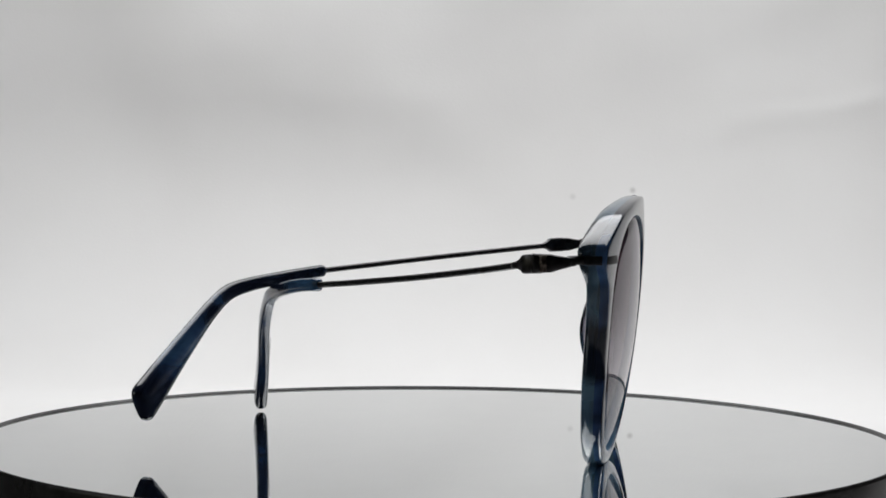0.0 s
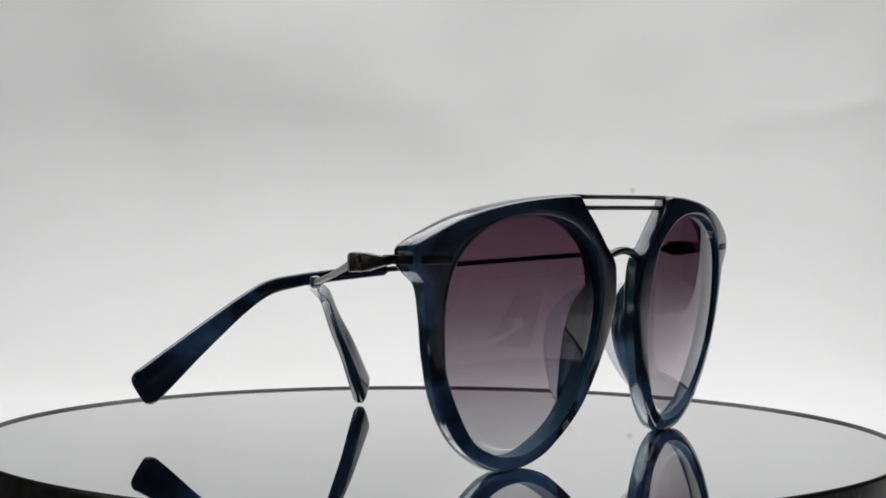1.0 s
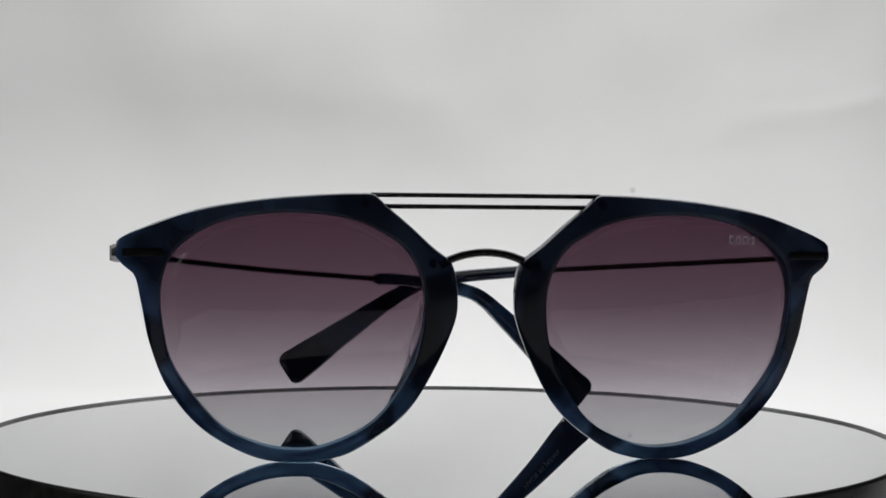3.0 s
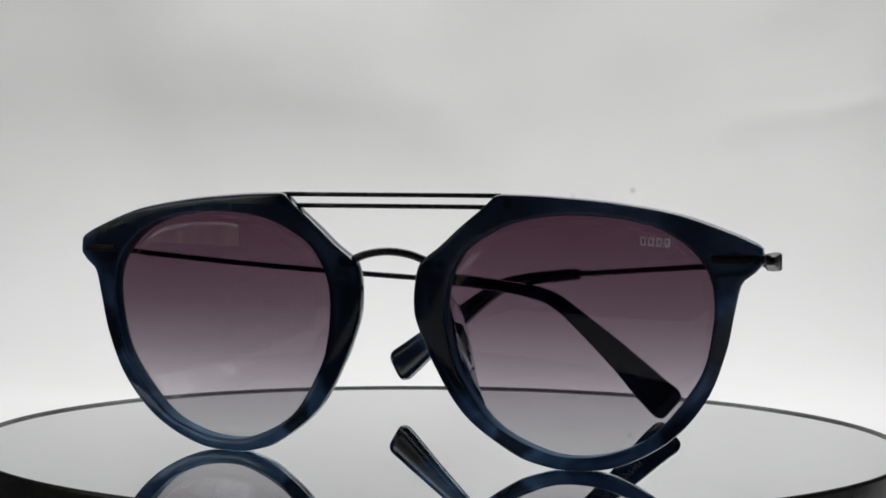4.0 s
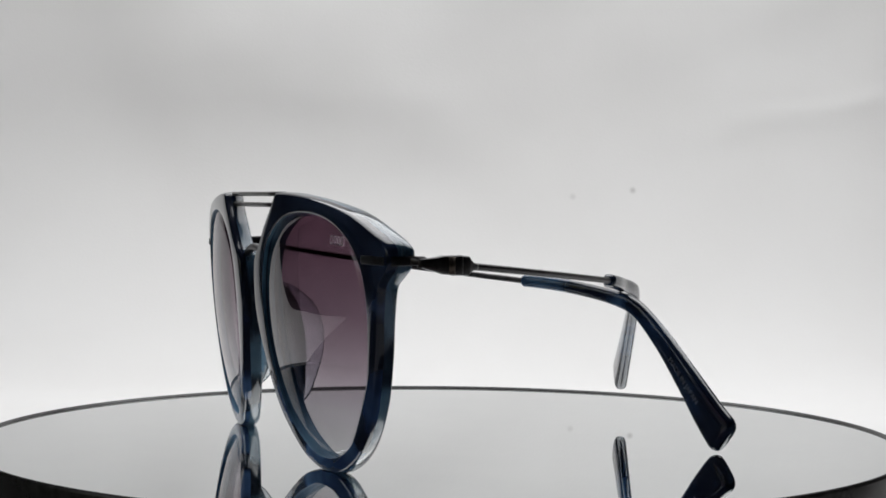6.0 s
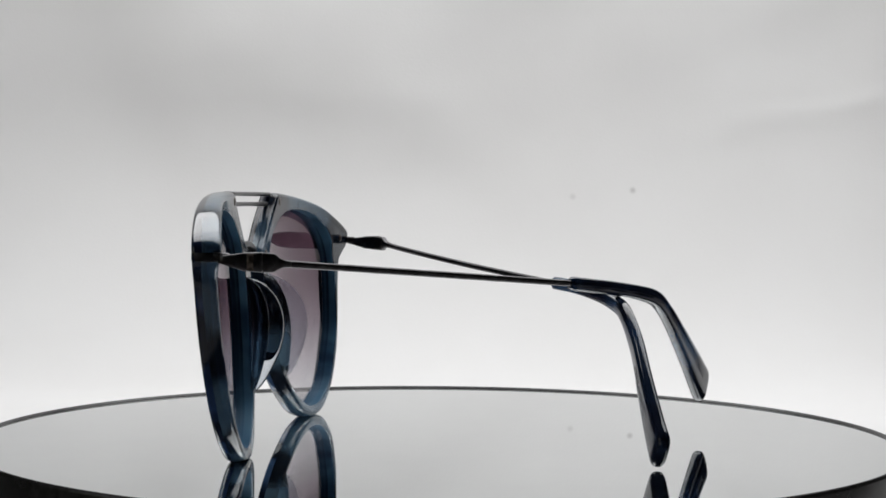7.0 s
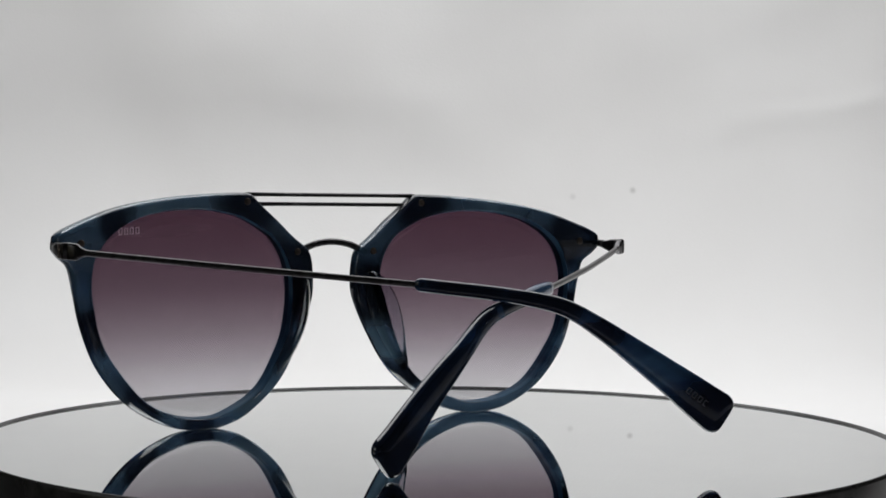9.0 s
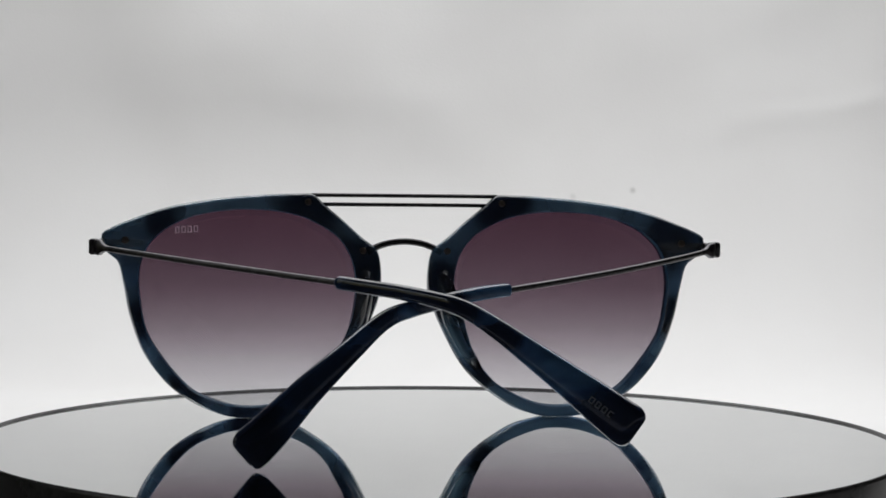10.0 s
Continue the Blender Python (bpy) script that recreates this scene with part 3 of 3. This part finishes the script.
def temple(side, parent):
    t = TEMPLES[side]
    root = new("temple")
    root.parent = parent
    root["label"] = "slim gunmetal temple with a navy acetate sleeve, half folded"
    end, start = Vector(t["end"]), Vector(t["sleeve"][0])
    toward = (start - end).normalized()
    # hinge: a neck out of the end piece, a flared block, the pin of the hinge
    neck = [Vector((side * 71.2, front_y(71, 41) + THICK * 1.3 - 1.4, 41.3)), Vector((side * 71.6, front_y(71, 41) + THICK * 1.3 + 1.0, 41.2)),
            end + Vector((0, -6.0, 0.3))]
    part("hinge_neck", sweep(bmesh.new(), [p * MM for p in neck], lambda s: 0.85 * MM, lambda s: 0.8 * MM, 3.0, 16), METAL, root)
    block = along([end + Vector((-side * 0.1, -7.4, 0.4)), end + Vector((0, -5.0, 0.2)), end + Vector((0, -2.0, 0)), end + Vector((0, 0.5, 0))],
                  [0, 0.12, 0.25, 0.4, 0.55, 0.9, 0.97, 1.0]) * MM
    part("hinge_block", sweep(bmesh.new(), block,
                              lambda s: float(np.interp(s, [0, 0.15, 0.45, 0.6, 0.9, 1], [0.75, 0.85, 1.35, 1.7, 1.85, 1.6])) * MM,
                              lambda s: float(np.interp(s, [0, 0.5, 0.85, 1], [0.7, 1.15, 1.2, 0.95])) * MM, 5.0, 24), METAL, root, "gunmetal hinge block")
    bm = bmesh.new()
    pin = end + Vector((side * 0.5, -1.6, 0))
    ring = [[((pin.x + 0.9 * math.cos(a)) * MM, (pin.y + 0.9 * math.sin(a)) * MM, (pin.z + h) * MM) for a in [math.pi * k / 8 for k in range(16)]]
            for h in (-1.5, 1.5)]
    part("hinge_pin", loft(bm, ring), RIVET, root, "bronze-grey hinge pin")
    out = Vector((toward.y, -toward.x, 0)) * side
    bow, sag = t["bow"], Vector((0, 0, -t["sag"]))
    # the arm leaves the hinge as a flat leaf that narrows into the wire
    leaf = along([end + Vector((-side * 0.2, -1.6, 0)), end + toward * 1.4 + out * 0.2, end + toward * 3.2 + out * 0.3 * bow, end + toward * 6 + out * 0.4 * bow],
                 [0, 0.06, 0.1, 0.3, 0.48, 0.55, 0.62, 0.7, 0.8, 0.9, 1.0]) * MM
    part("hinge_leaf", sweep(bmesh.new(), leaf, lambda s: float(np.interp(s, [0, 0.1, 0.48, 0.62, 0.8, 1], [1.5, 1.8, 1.75, 1.15, 0.7, 0.55])) * MM,
                             lambda s: float(np.interp(s, [0, 0.12, 0.5, 1], [0.5, 0.85, 0.75, 0.6])) * MM, 4.0, 20), METAL, root, "flattened gunmetal leaf of the hinge")
    wire = spline([end + toward * 3.5 + out * 0.3 * bow, end.lerp(start, 0.2) + out * 0.75 * bow + sag * 0.6, end.lerp(start, 0.5) + out * bow + sag,
                   end.lerp(start, 0.8) + out * 0.6 * bow + sag * 0.6, start + toward * 2.0], 8) * MM
    part("wire", sweep(bmesh.new(), wire, lambda s: 0.66 * MM, lambda s: 0.58 * MM, 2.4, 14), METAL, root, "thin gunmetal wire arm")
    sl = part("sleeve", sweep(bmesh.new(), along(t["sleeve"], SHARES) * MM, lambda s: sleeve_wide(SHARES[round(s * (len(SHARES) - 1))]),
                              lambda s: sleeve_thin(SHARES[round(s * (len(SHARES) - 1))]), 3.2, 32), SLEEVE, root,
              "navy acetate temple sleeve with a broad tip")
    # printing near the tip: small lettering inside on one temple, a plain maker's mark on the other
    share = 0.765 if side < 0 else 0.885
    a, b = along(t["sleeve"], [share - 0.02, share + 0.02]) * MM
    run = Vector(b - a).normalized()
    across = run.cross(Vector((0, 0, 1))).normalized()
    up = across.cross(run).normalized()
    mid = Vector((a + b) / 2)
    if side < 0:
        writing("MADE IN JAPAN", 1.75 * MM, mid + across * (sleeve_thin(share) + 0.02 * MM), run, up, sl, FAINT_PRINT)
    else:
        part("maker_mark", mark(bmesh.new(), mid + across * (sleeve_thin(share) + 0.02 * MM), run, up, 5.4 * MM, 1.3 * MM, 0.24 * MM), FAINT_PRINT, sl, "grey printed mark", smooth=False)
    return root


def writing(text, size, place, right, up, parent, material, name="lettering"):
    """Flat lettering at a place, reading along right."""
    cu = bpy.data.curves.new(name, "FONT")
    cu.body, cu.size, cu.align_x, cu.align_y, cu.extrude = text, size, "CENTER", "CENTER", 0.00002
    tmp = new(name, cu)
    me = bpy.data.meshes.new_from_object(tmp.evaluated_get(bpy.context.evaluated_depsgraph_get()))
    bpy.data.objects.remove(tmp)
    r, u = Vector(right).normalized(), Vector(up)
    u = (u - r * u.dot(r)).normalized()
    n = r.cross(u)
    me.transform(Matrix.Translation(place) @ Matrix((r, u, n)).transposed().to_4x4())
    me.materials.clear()
    me.materials.append(material)
    ob = new(name, me)
    ob.parent = parent
    return ob


def mark(bm, place, right, up, w, h, line):
    """A plain maker's mark: a row of four outlined blocks, flat print."""
    r, u = Vector(right).normalized(), Vector(up)
    u = (u - r * u.dot(r)).normalized()
    for x0 in (-0.5 * w, -0.23 * w, 0.04 * w, 0.31 * w):
        x1, y0, y1 = x0 + 0.19 * w, -0.5 * h, 0.5 * h
        for a, b, c, d in ((x0, x0 + line, y0, y1), (x1 - line, x1, y0, y1),
                           (x0 + line, x1 - line, y1 - line, y1), (x0 + line, x1 - line, y0, y0 + line)):
            bm.faces.new([bm.verts.new(Vector(place) + r * x + u * y) for x, y in ((a, c), (b, c), (b, d), (a, d))])
    return bm


def sunglasses():
    g = new("sunglasses")
    tagged(g, "navy marbled acetate sunglasses with double metal brow bar, temples half folded", "sunglasses")
    for side in (-1, 1):
        r = rim_front(side, g)
        lens(side, g)
        nose_pad(side, g)
        for u, z, size in ((23.4, 51.0, 0.85), (66.0, 41.8, 0.85), (10.2, 39.4, 0.85)):
            disc(side, u, z, size, r)
        # metal strip let into the end piece, from the front face round the end
        pts = [(62.3, 0.0), (62.6, 0.0), (66, -0.02), (70.0, 0.10), (71.45, 0.9), (71.6, 3.0), (71.4, 5.4)]
        path = [Vector(at(side, u, front_y(min(u, 71), 41.2) + d, 41.2)) for u, d in pts]
        part("end_strip", sweep(bmesh.new(), path, lambda s: (0.5 if s < 0.1 else 0.82) * MM, lambda s: 0.22 * MM, 4.0, 14), SATIN, g,
             "gunmetal strip let into the end piece")
        temple(side, g)
    rod([Vector((u * MM, (front_y(u, 52.6) + 2.1) * MM, 52.7 * MM)) for u in (-22.5, -12, 0, 12, 22.5)], 0.48 * MM, g, "brow_bar", "thin gunmetal brow bar")
    rod([Vector((u * MM, (front_y(u, 50.2) + 2.1) * MM, 50.5 * MM)) for u in (-20.5, -10, 0, 10, 20.5)], 0.48 * MM, g, "brow_bar", "thin gunmetal brow bar")
    arch = [(-9.0, 38.9), (-7.2, 40.1), (-4, 41.2), (0, 41.65), (4, 41.2), (7.2, 40.1), (9.0, 38.9)]
    path = spline([Vector((u * MM, (front_y(u, z) + 2.2) * MM, z * MM)) for u, z in arch], 6)
    rod(path, 0.82 * MM, g, "bridge", "arched gunmetal nose bridge")
    # maker's mark on the outer face of one lens
    u, z = MARK_U / MM, MARK_Z / MM
    y = front_y(u, z) + 0.7 - 1.3 * (1 - (math.hypot(u - MID[0], z - MID[1]) / 25.0) ** 2) - 0.06
    part("maker_mark", mark(bmesh.new(), (u * MM, y * MM, z * MM), (1, 0.13, -0.06), (0, 0.05, 1), MARK_WIDE, MARK_HIGH, MARK_LINE), PRINT, g, "silver printed mark", smooth=False)
    return g


GLASSES = sunglasses()


def motions():
    """The turntable turns steadily, the sunglasses with it."""
    rows_table, rows_glasses = [], []
    for k in range(21):
        t = 0.5 * k
        turn = pose(0, 0, 0, 0, 0, 84.56 - 25.824 * t)
        rows_table.append((t, turn))
        rows_glasses.append((t, turn @ pose(0.00389, 0, 0)))
    walk(TABLE, rows_table)
    walk(GLASSES, rows_glasses)


motions()
